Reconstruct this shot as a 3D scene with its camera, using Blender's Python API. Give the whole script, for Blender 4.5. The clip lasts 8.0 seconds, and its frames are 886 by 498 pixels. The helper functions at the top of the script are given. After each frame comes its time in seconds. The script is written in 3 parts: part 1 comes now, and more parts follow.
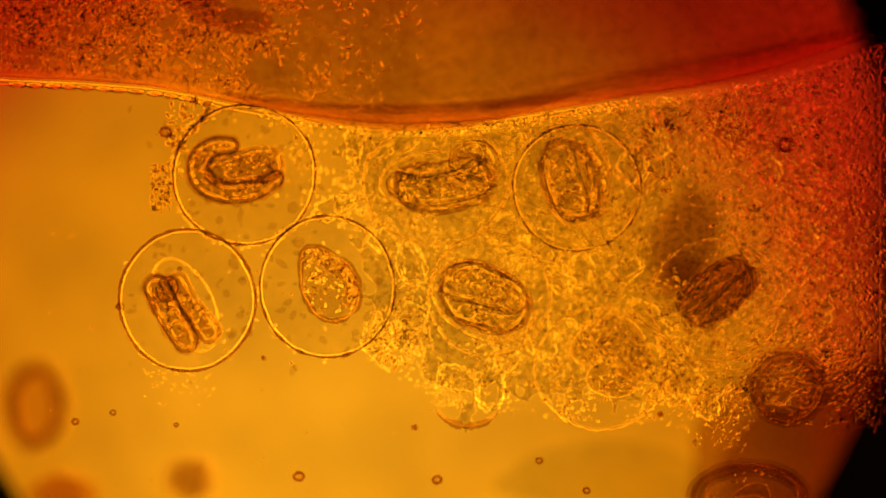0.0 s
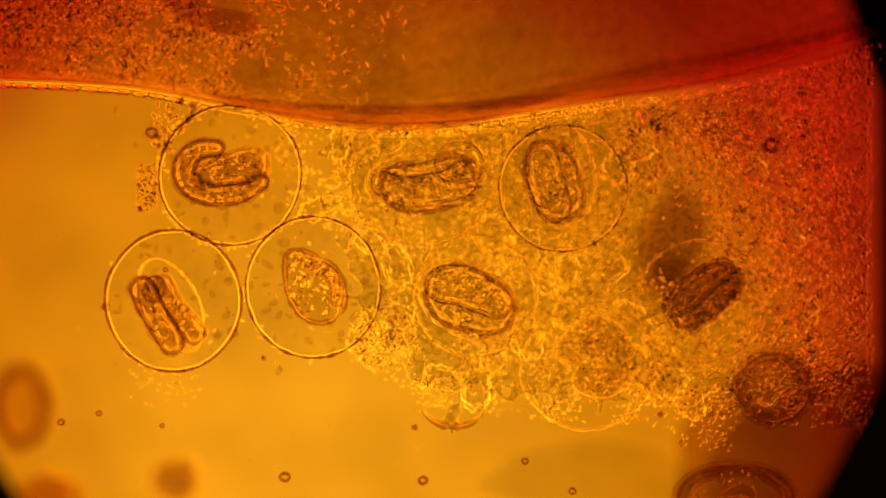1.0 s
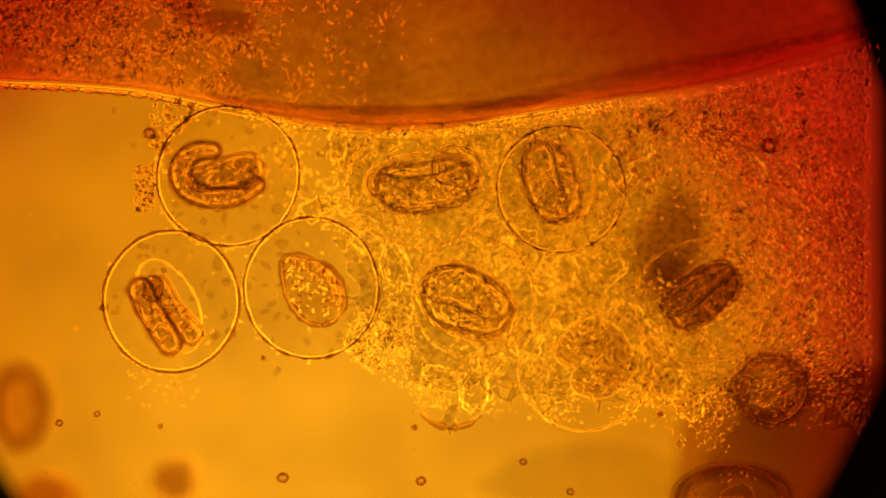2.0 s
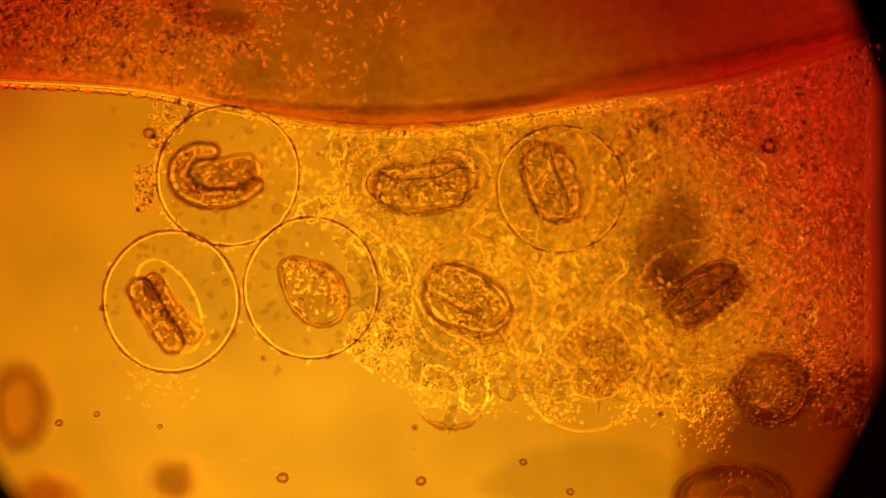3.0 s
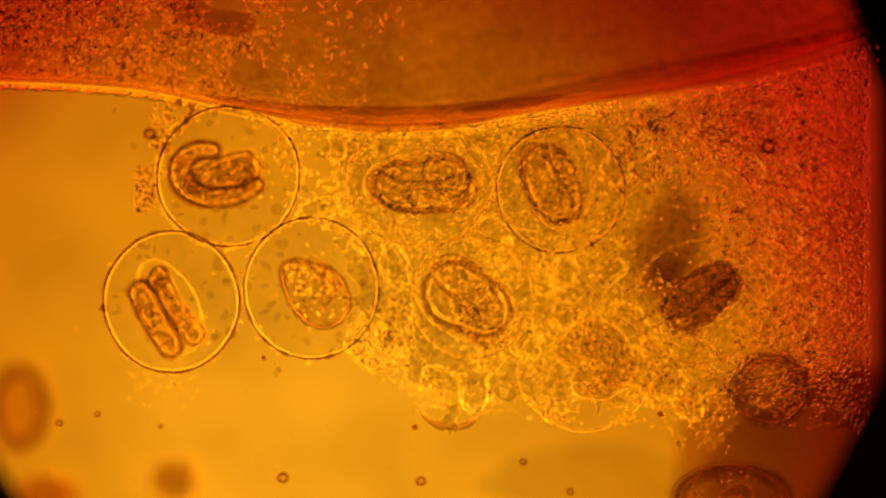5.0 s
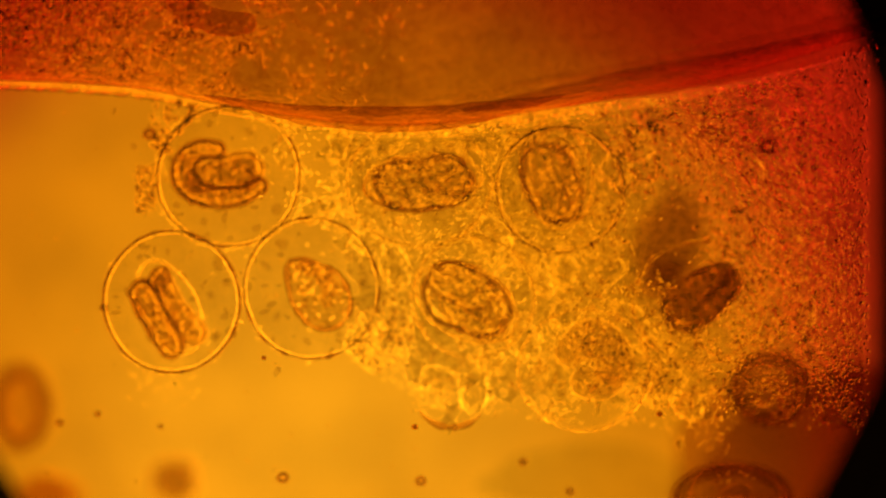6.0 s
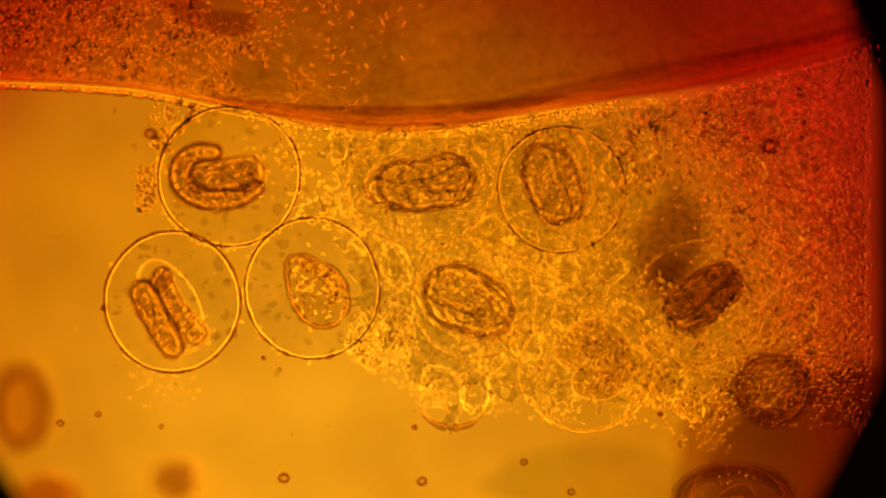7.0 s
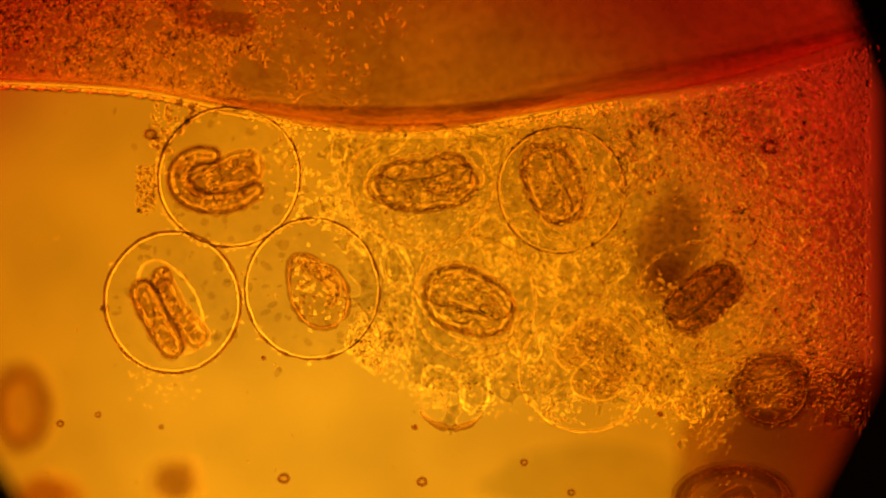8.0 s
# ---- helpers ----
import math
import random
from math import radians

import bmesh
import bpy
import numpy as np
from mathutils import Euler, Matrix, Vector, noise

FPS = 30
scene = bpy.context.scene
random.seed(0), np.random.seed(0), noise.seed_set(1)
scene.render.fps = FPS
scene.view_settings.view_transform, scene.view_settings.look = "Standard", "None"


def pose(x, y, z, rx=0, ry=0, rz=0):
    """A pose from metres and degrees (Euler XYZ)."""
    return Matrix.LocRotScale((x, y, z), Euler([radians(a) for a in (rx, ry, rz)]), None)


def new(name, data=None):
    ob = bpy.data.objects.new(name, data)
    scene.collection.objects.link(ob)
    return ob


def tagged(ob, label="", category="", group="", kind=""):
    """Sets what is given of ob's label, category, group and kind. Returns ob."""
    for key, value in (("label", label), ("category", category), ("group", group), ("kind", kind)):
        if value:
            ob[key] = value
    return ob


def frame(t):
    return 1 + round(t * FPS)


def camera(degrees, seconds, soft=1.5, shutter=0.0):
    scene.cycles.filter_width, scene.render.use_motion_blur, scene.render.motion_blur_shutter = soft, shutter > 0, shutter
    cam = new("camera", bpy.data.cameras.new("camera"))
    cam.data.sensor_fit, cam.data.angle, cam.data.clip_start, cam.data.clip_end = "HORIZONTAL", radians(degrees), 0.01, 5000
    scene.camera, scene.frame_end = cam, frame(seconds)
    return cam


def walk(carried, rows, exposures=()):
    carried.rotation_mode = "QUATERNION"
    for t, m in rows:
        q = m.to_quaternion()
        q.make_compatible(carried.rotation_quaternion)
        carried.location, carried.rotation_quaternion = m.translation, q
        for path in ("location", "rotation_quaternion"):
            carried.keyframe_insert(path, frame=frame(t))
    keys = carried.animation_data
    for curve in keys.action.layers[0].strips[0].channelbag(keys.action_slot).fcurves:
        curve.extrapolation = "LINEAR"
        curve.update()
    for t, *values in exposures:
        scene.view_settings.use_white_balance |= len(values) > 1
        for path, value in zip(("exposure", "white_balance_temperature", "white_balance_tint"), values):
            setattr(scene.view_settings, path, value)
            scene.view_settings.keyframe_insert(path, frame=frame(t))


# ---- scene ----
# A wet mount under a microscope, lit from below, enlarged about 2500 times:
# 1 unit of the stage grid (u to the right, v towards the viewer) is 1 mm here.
CAM_Z = 60.0
FOCUS_Z = 0.06


def at(u, v, z=FOCUS_Z):
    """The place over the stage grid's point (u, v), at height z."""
    k = (CAM_Z - z) / (CAM_Z - FOCUS_Z) / 1000
    return Vector(((u - 784) * k, (441 - v) * k, z))


# ---- the camera and its walk (the stage slides a little at first) ----
cam = camera(1.5, 8.0, soft=1.8)
cam.data.dof.use_dof = True
cam.data.dof.focus_distance = CAM_Z - FOCUS_Z
cam.data.dof.aperture_fstop = 0.5
STAGE = [(0.0, -0.0285, -0.0022), (0.3, -0.0282, -0.0018), (0.6, -0.0275, -0.0015), (0.7, -0.0265, -0.0013), (0.8, -0.0215, -0.0013), (0.9, -0.0135, -0.0012),
         (1.0, -0.0035, -0.0012), (1.1, -0.0006, -0.0008), (1.5, 0.0, 0.0), (3.0, 0.0, 0.0), (4.0, -0.0006, 0.0012), (4.5, 0.0, 0.0006), (6.0, 0.0004, 0.0006),
         (7.0, -0.0016, 0.0008), (8.0, -0.0016, 0.0015)]
# the focus knob: how far the tube is raised above its first height
KNOB = [(0.0, 0.0), (2.8, 0.0), (3.0, -0.04), (3.3, -0.13), (3.6, -0.11), (4.0, -0.05), (4.3, 0.0), (4.7, 0.02), (5.2, 0.11), (5.8, 0.16), (6.0, 0.14), (6.3, 0.08), (6.7, 0.05), (7.2, 0.04), (8.0, 0.04)]


def between(rows, t, k):
    return float(np.interp(t, [r[0] for r in rows], [r[k] for r in rows]))


walk(cam, [(t, pose(between(STAGE, t, 1), between(STAGE, t, 2), CAM_Z + between(KNOB, t, 1))) for t in sorted({r[0] for r in STAGE} | {r[0] for r in KNOB})],
     exposures=((0.0, -0.06), (1.5, 0.0), (6.0, -0.02), (8.0, -0.12)))

# ---- light: the dark room, and the condenser lamp under the slide ----
world = bpy.data.worlds.new("dark_room")
world.use_nodes = True
scene.world = world
world.node_tree.nodes["Background"].inputs["Color"].default_value = (1.0, 0.36, 0.03, 1)
world.node_tree.nodes["Background"].inputs["Strength"].default_value = 0.02


def nodes_of(owner):
    owner.use_nodes = True
    tree = owner.node_tree
    tree.nodes.clear()
    return tree


def add(tree, kind, links=(), **values):
    """A node of that kind; values set its inputs by name (underscores for spaces), links join sockets."""
    n = tree.nodes.new("ShaderNode" + kind)
    for key, value in values.items():
        n.inputs[key.replace("_", " ")].default_value = value
    for source, name in links:
        tree.links.new(source, n.inputs[name])
    return n


def ramp(tree, source, stops):
    n = tree.nodes.new("ShaderNodeValToRGB")
    el = n.color_ramp.elements
    while len(el) < len(stops):
        el.new(0.5)
    for e, (p, c) in zip(el, stops):
        e.position, e.color = p, (*c, 1)
    tree.links.new(source, n.inputs["Fac"])
    return n


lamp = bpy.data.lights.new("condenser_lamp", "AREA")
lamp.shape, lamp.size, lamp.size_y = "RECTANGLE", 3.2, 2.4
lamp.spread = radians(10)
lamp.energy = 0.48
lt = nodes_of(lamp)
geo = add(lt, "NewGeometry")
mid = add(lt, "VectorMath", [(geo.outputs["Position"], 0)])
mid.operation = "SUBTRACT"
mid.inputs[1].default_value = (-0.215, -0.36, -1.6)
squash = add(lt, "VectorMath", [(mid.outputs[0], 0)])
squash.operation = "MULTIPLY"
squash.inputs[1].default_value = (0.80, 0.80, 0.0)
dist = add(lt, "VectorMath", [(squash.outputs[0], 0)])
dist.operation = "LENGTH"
# vignette painted into the emission: dimmer and redder away from the bright centre
vignette = ramp(lt, dist.outputs["Value"], [(0.0, (1.0, 0.375, 0.008)), (0.25, (0.92, 0.322, 0.006)), (0.42, (0.80, 0.250, 0.003)), (0.52, (0.71, 0.208, 0.002)), (0.60, (0.65, 0.178, 0.002)),
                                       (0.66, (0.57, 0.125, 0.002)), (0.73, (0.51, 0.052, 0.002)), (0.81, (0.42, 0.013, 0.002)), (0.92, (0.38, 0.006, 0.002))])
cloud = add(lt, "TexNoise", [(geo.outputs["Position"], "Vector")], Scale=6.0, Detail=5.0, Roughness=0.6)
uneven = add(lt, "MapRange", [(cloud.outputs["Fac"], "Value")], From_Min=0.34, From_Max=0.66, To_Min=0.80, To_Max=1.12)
glow = add(lt, "Emission", [(vignette.outputs[0], "Color"), (uneven.outputs[0], "Strength")])
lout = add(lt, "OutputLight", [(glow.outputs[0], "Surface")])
# the condenser's light as six slanting beams, unequally strong, added so bent edges gleam
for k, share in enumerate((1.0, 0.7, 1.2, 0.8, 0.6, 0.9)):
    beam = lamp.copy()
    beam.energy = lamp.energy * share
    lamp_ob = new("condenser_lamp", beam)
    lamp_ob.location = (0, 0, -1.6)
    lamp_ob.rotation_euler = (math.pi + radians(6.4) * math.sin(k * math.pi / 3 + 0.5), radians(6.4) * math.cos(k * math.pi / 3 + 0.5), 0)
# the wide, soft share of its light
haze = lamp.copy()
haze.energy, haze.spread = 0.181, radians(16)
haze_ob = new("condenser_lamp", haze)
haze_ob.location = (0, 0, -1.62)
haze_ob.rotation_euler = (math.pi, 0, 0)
scene.cycles.max_bounces, scene.cycles.transmission_bounces = 40, 40


# ---- materials ----
def tissue(name, tint, ior, grain=160.0, bump=0.5, spots=None, rough=0.0, coarse=18.0, deep=0.006, vary=0.08):
    """A clear wet material: tint is what one surface lets through; grain and coarse (per metre) give its fine and broad unevenness."""
    m = bpy.data.materials.new(name)
    t = nodes_of(m)
    co = add(t, "TexCoord")
    fine = add(t, "TexNoise", [(co.outputs["Object"], "Vector")], Scale=grain, Detail=3.0, Roughness=0.6)
    wide = add(t, "TexNoise", [(co.outputs["Object"], "Vector")], Scale=coarse, Detail=3.0)
    shade = ramp(t, wide.outputs["Fac"], [(0.3, [c * (1 - vary) for c in tint]), (0.7, tint)])
    col = shade.outputs[0]
    if spots:
        dots = ramp(t, fine.outputs["Fac"], [(0.40, spots), (0.52, (1, 1, 1))])
        mix = add(t, "Mix")
        mix.data_type, mix.blend_type = "RGBA", "MULTIPLY"
        mix.inputs[0].default_value = 1.0
        t.links.new(col, mix.inputs[6])
        t.links.new(dots.outputs[0], mix.inputs[7])
        col = mix.outputs[2]
    relief = add(t, "Bump", [(fine.outputs["Fac"], "Height")], Strength=bump, Distance=deep)
    glass = add(t, "BsdfGlass", [(col, "Color"), (relief.outputs[0], "Normal")], IOR=ior, Roughness=rough)
    add(t, "OutputMaterial", [(glass.outputs[0], "Surface")])
    return m


def opaque(name, colour, rough=0.7, grain=60.0):
    m = bpy.data.materials.new(name)
    t = nodes_of(m)
    co = add(t, "TexCoord")
    fine = add(t, "TexNoise", [(co.outputs["Object"], "Vector")], Scale=grain, Detail=4.0)
    shade = ramp(t, fine.outputs["Fac"], [(0.3, [c * 0.6 for c in colour]), (0.7, colour)])
    relief = add(t, "Bump", [(fine.outputs["Fac"], "Height")], Strength=0.3, Distance=0.004)
    b = add(t, "BsdfPrincipled", [(shade.outputs[0], "Base Color"), (relief.outputs[0], "Normal")], Roughness=rough)
    add(t, "OutputMaterial", [(b.outputs[0], "Surface")])
    return m


def clear_glass(name, ior=1.5, tint=(0.99, 0.99, 0.985)):
    m = bpy.data.materials.new(name)
    t = nodes_of(m)
    glass = add(t, "BsdfGlass", IOR=ior, Roughness=0.0, Color=(*tint, 1))
    add(t, "OutputMaterial", [(glass.outputs[0], "Surface")])
    return m


SLIDE = clear_glass("slide_glass")
BLADE = opaque("blackened_steel", (0.012, 0.011, 0.010), 0.6)
# the egg rim's dark refraction line is put into this tint
SHELL = tissue("egg_shell_rim", (0.56, 0.42, 0.30), 1.02, 60, 0.15)
FAINT = tissue("thin_egg_rim", (0.93, 0.89, 0.83), 1.05, 60, 0.15)
WALL = tissue("egg_wall_film", (0.982, 0.965, 0.935), 1.002, 60, 0.05, vary=0.02)
FLUID = tissue("egg_fluid", (1.0, 0.995, 0.985), 1.001, 60, 0.1, coarse=34, vary=0.06)
BELLY = tissue("thin_belly_flesh", (0.968, 0.94, 0.885), 1.002, 60, 0.2, coarse=50)
GLEAM = tissue("clear_gleam_tube", (1.0, 0.995, 0.98), 1.07, 60, 0.1, vary=0.0)
ENVELOPE = tissue("clear_envelope", (0.93, 0.88, 0.80), 1.05, 60, 0.05)
BODY = tissue("embryo_flesh", (0.985, 0.965, 0.91), 1.012, 100, 1.0, coarse=60, deep=0.003)
BODY_BROWN = tissue("brown_embryo_flesh", (0.835, 0.755, 0.625), 1.012, 110, 1.0, coarse=60, deep=0.003)
BODY_DARK = tissue("dark_embryo_flesh", (0.85, 0.77, 0.645), 1.012, 120, 1.0, coarse=60, deep=0.003)
BODY_DIM = tissue("dim_embryo_flesh", (0.935, 0.89, 0.81), 1.012, 90, 1.0, coarse=60, deep=0.003)
RIM_DARK = tissue("dark_egg_rim", (0.915, 0.85, 0.78), 1.0008, 60, 0.3)
EDGE_SHADE = tissue("painted_edge_shade", (0.68, 0.55, 0.40), 1.03, 60, 0.2)
# shade round the embryos put into a brown tint, shared by the torn membrane
HALO_TORN = tissue("shade_halo_torn_skin", (0.80, 0.69, 0.56), 1.002, 60, 0.2)
HALO_SOFT = tissue("thin_shade_halo", (0.90, 0.84, 0.75), 1.002, 60, 0.2)
EDGE_SHADE_DIM = tissue("dim_edge_shade", (0.88, 0.81, 0.70), 1.035, 60, 0.2)
YOLK = tissue("yolk_granule", (1.0, 0.995, 0.985), 1.06, 60, 0.0, vary=0.0)
GRAIN = tissue("clear_granule", (0.975, 0.97, 0.955), 1.033, 60, 0.0, vary=0.16, coarse=60)
GRAIN_BROWN = tissue("amber_granule", (0.925, 0.885, 0.82), 1.034, 60, 0.0, vary=0.16, coarse=60)
GRAIN_DARK = tissue("brown_granule", (0.80, 0.735, 0.64), 1.03, 60, 0.0)
FILM = tissue("slime_film", (0.955, 0.952, 0.935), 1.024, 85, 0.9, (0.865, 0.84, 0.80), coarse=14, deep=0.006, vary=0.10)
JELLY = tissue("loose_tissue", (0.97, 0.965, 0.945), 1.02, 80, 0.8, deep=0.007)
WORM = tissue("worm_flesh", (0.86, 0.735, 0.60), 1.008, 40, 0.8, (0.94, 0.88, 0.81), coarse=5, deep=0.012, vary=0.14)
CUTICLE = tissue("ridged_cuticle", (0.96, 0.92, 0.85), 1.05, 120, 0.3)
GUT = tissue("dark_gut_wall", (0.86, 0.72, 0.60), 1.005, 30, 0.4, coarse=8)
FIBRE = tissue("fibre_granule", (0.97, 0.94, 0.89), 1.048, 60, 0.0, vary=0.12, coarse=60)
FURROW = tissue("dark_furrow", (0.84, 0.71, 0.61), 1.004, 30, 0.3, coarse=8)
RIDGE = tissue("clear_ridge", (0.99, 0.95, 0.90), 1.004, 50, 0.3)
PIGMENT = tissue("brown_pigment", (0.885, 0.81, 0.70), 1.01, 60, 0.0)
# tints the dust, and the painted dark rings of the tiny bubbles
SPECK_RING = tissue("dust", (0.55, 0.40, 0.28), 1.03, 90, 0.5)
FLECK = tissue("faint_slime", (0.965, 0.935, 0.89), 1.001, 60, 0.2)
PALE = tissue("pale_dimming", (0.935, 0.945, 0.89), 1.001, 20, 0.2, coarse=12)
BROAD = tissue("broad_corner_dimming", (0.80, 0.68, 0.55), 1.001, 12, 0.2, coarse=6)
ORANGE = tissue("orange_yolk", (0.93, 0.80, 0.58), 1.001, 20, 0.2, coarse=12)
STAIN = tissue("brown_droplet", (0.885, 0.81, 0.715), 1.002, 20, 0.2, coarse=12)


# ---- building helpers ----
def part(name, bm, material, parent=None, label="", smooth=True):
    """One mesh object out of a bmesh, under a thing or a part."""
    me = bpy.data.meshes.new(name)
    bm.to_mesh(me)
    bm.free()
    return dress(name, me, material, parent, label, smooth)


def dress(name, me, material, parent=None, label="", smooth=True):
    me.materials.append(material)
    if smooth:
        me.polygons.foreach_set("use_smooth", [True] * len(me.polygons))
    ob = new(name, me)
    if parent:
        ob.parent = parent
    if label:
        ob["label"] = label
    return ob


def thing(name, place, label, category, group=""):
    ob = new(name)
    ob.location = place
    ob.empty_display_size = 0.05
    return tagged(ob, label, category, group)


def spline(points, count):
    """Evenly spaced points (any number of components) on a smooth curve through those given."""
    p = np.array(points, float)
    p = np.vstack([2 * p[0] - p[1], p, 2 * p[-1] - p[-2]])
    out = []
    for i in range(1, len(p) - 2):
        for s in np.linspace(0, 1, 24, endpoint=False):
            a, b, c, d = p[i - 1:i + 3]
            out.append(0.5 * (2 * b + (c - a) * s + (2 * a - 5 * b + 4 * c - d) * s * s + (3 * b - a - 3 * c + d) * s ** 3))
    out.append(p[-2])
    out = np.array(out)
    run = np.concatenate([[0], np.cumsum(np.linalg.norm(np.diff(out[:, :2], axis=0), axis=1))])
    want = np.linspace(0, run[-1], count)
    return np.array([np.interp(want, run, out[:, k]) for k in range(out.shape[1])]).T, run[-1]


def skin(bm, rings, closed=True):
    """Faces between rings of vertices, and caps."""
    n = len(rings[0])
    for a, b in zip(rings, rings[1:]):
        for i in range(n):
            bm.faces.new((a[i], a[(i + 1) % n], b[(i + 1) % n], b[i]))
    if closed:
        bm.faces.new(rings[0][::-1])
        bm.faces.new(rings[-1])
    bmesh.ops.recalc_face_normals(bm, faces=bm.faces)


def limb(points, flat=0.85, seed=0, lump=0.06, segments=22, steps=34, base=0.0, square=1.0):
    """A soft tube with rounded ends along (x, y, radius) points in metres; its lowest line lies at z = base.
    square below 1 flattens its top and underside."""
    bm = bmesh.new()
    points = [np.array(p, float) for p in points]
    first, last = (points[0] - points[1])[:2], (points[-1] - points[-2])[:2]
    points[0][:2] += first / np.linalg.norm(first) * points[0][2] * 0.85
    points[-1][:2] += last / np.linalg.norm(last) * points[-1][2] * 0.85
    path, length = spline(points, steps)
    inner = path[:, 2]
    rings = []
    for i in range(steps):
        # ends are rounded over one radius
        d = min(i, steps - 1 - i) / (steps - 1) * length
        r = inner[i]
        if d < r:
            r = r * math.sqrt(max(0.0, 1 - (1 - d / r) ** 2)) + 0.0006
        a, b = path[max(0, i - 1), :2], path[min(steps - 1, i + 1), :2]
        along = (b - a) / (np.linalg.norm(b - a) + 1e-9)
        side = np.array((-along[1], along[0]))
        ring = []
        for k in range(segments):
            w = 2 * math.pi * k / segments
            q = noise.noise(Vector((path[i, 0] * 22 + math.cos(w) * 0.9 + seed * 7.3, path[i, 1] * 22 + math.sin(w) * 0.9, seed)))
            rr = r * (1 + lump * 2 * q)
            cw, sw = math.cos(w), math.sin(w)
            cw, sw = math.copysign(abs(cw) ** square, cw), math.copysign(abs(sw) ** square, sw)
            x, y = path[i, :2] + side * rr * cw
            ring.append(bm.verts.new((x, y, base + inner.max() * flat + rr * flat * sw)))
        rings.append(ring)
    skin(bm, rings)
    return bm


def bowl(rx, ry, height, thick, seed=0, wobble=0.02, arc=None, segments=96):
    """A thin open cup: a rounded wall and a rim as thick as the wall. arc: (from, to) degrees, for a torn one."""
    bm = bmesh.new()
    prof = []
    for s in np.linspace(0, 1, 12):
        w = s * math.pi / 2
        prof.append((0.965 + 0.035 * math.sin(w), height * (1 - math.cos(w)) + 0.0015))
    outer = [(r, z) for r, z in prof]
    k = thick / max(rx, ry)
    rim = [(1 + k * 0.2, height + thick * 0.5), (1 - k * 0.5, height + thick * 0.8), (1 - k * 1.1, height + thick * 0.4)]
    inner = [(r - k, z + thick * 0.35 * (1 - i / 11)) for i, (r, z) in enumerate(prof)][::-1]
    line = outer + rim + inner
    rings = []
    full = arc is None
    a0, a1 = (0, 360) if full else arc
    count = segments if full else max(8, int(segments * (a1 - a0) / 360))
    for i in range(count if full else count + 1):
        w = radians(a0 + (a1 - a0) * i / count)
        q = 1 + wobble * noise.noise(Vector((math.cos(w) * 1.3 + seed * 5.1, math.sin(w) * 1.3, 0.3))) + wobble * 0.3 * noise.noise(Vector((math.cos(w) * 6 + seed, math.sin(w) * 6, 2)))
        t = 1 + 0.5 * noise.noise(Vector((math.cos(w) * 3 + seed * 3, math.sin(w) * 3, 7)))
        ring = []
        for j, (r, z) in enumerate(line):
            rr = r if j < 13 else r + k * (1 - t) * 0.5
            ring.append(bm.verts.new((rx * q * rr * math.cos(w), ry * q * rr * math.sin(w), z)))
        rings.append(ring)
    if full:
        rings.append(rings[0])
        skin(bm, rings, closed=False)
    else:
        skin(bm, rings)
    return bm


def blob(rx, ry, rz, seed=0, lump=0.15, freq=2.0, detail=4, lift=True):
    bm = bmesh.new()
    bmesh.ops.create_icosphere(bm, subdivisions=detail, radius=1)
    for v in bm.verts:
        q = noise.noise(v.co * freq + Vector((seed * 3.7, seed, 0))) * lump
        c = v.co * (1 + q)
        v.co = (c.x * rx, c.y * ry, c.z * rz)
    if lift:
        low = min(v.co.z for v in bm.verts)
        for v in bm.verts:
            v.co.z -= low
    return bm


ICO = bmesh.new()
bmesh.ops.create_icosphere(ICO, subdivisions=1, radius=1)
ICO_V = np.array([v.co[:] for v in ICO.verts])
ICO_F = np.array([[v.index for v in f.verts] for f in ICO.faces])
ICO.free()


def grains(name, centres, radii, material, parent=None, seed=1, long=1.5):
    """Many tiny rounded granules in one mesh, some drawn out up to long times. centres: n x 3, radii: n."""
    rng = np.random.default_rng(seed)
    n = len(centres)
    stretch = np.stack([rng.uniform(0.9, long, n), rng.uniform(0.6, 1.0, n), rng.uniform(0.7, 1.1, n)], 1)[:, None, :]
    w = rng.uniform(0, math.pi, n)
    v = ICO_V[None] * radii[:, None, None] * stretch
    c, d = np.cos(w)[:, None], np.sin(w)[:, None]
    v = np.stack([v[:, :, 0] * c - v[:, :, 1] * d, v[:, :, 0] * d + v[:, :, 1] * c, v[:, :, 2]], 2)
    v = (v + centres[:, None, :]).reshape(-1, 3)
    f = (ICO_F[None] + (np.arange(n) * len(ICO_V))[:, None, None]).reshape(-1, 3)
    me = bpy.data.meshes.new(name)
    me.from_pydata(v.tolist(), [], f.tolist())
    return dress(name, me, material, parent)


# ---- the setting: slide, field iris ----
def slide():
    bm = bmesh.new()
    bmesh.ops.create_cube(bm, size=1, matrix=Matrix.Translation((0, 0, -0.425)) @ Matrix.Diagonal((4.4, 2.8, 0.85, 1)))
    bmesh.ops.bevel(bm, geom=bm.edges, offset=0.02, segments=2, affect="EDGES")
    ob = part("ground", bm, SLIDE, smooth=False)
    return tagged(ob, "clear glass microscope slide lit from below", "glass slide", kind="structure")


slide()


IRIS_Z = -1.2


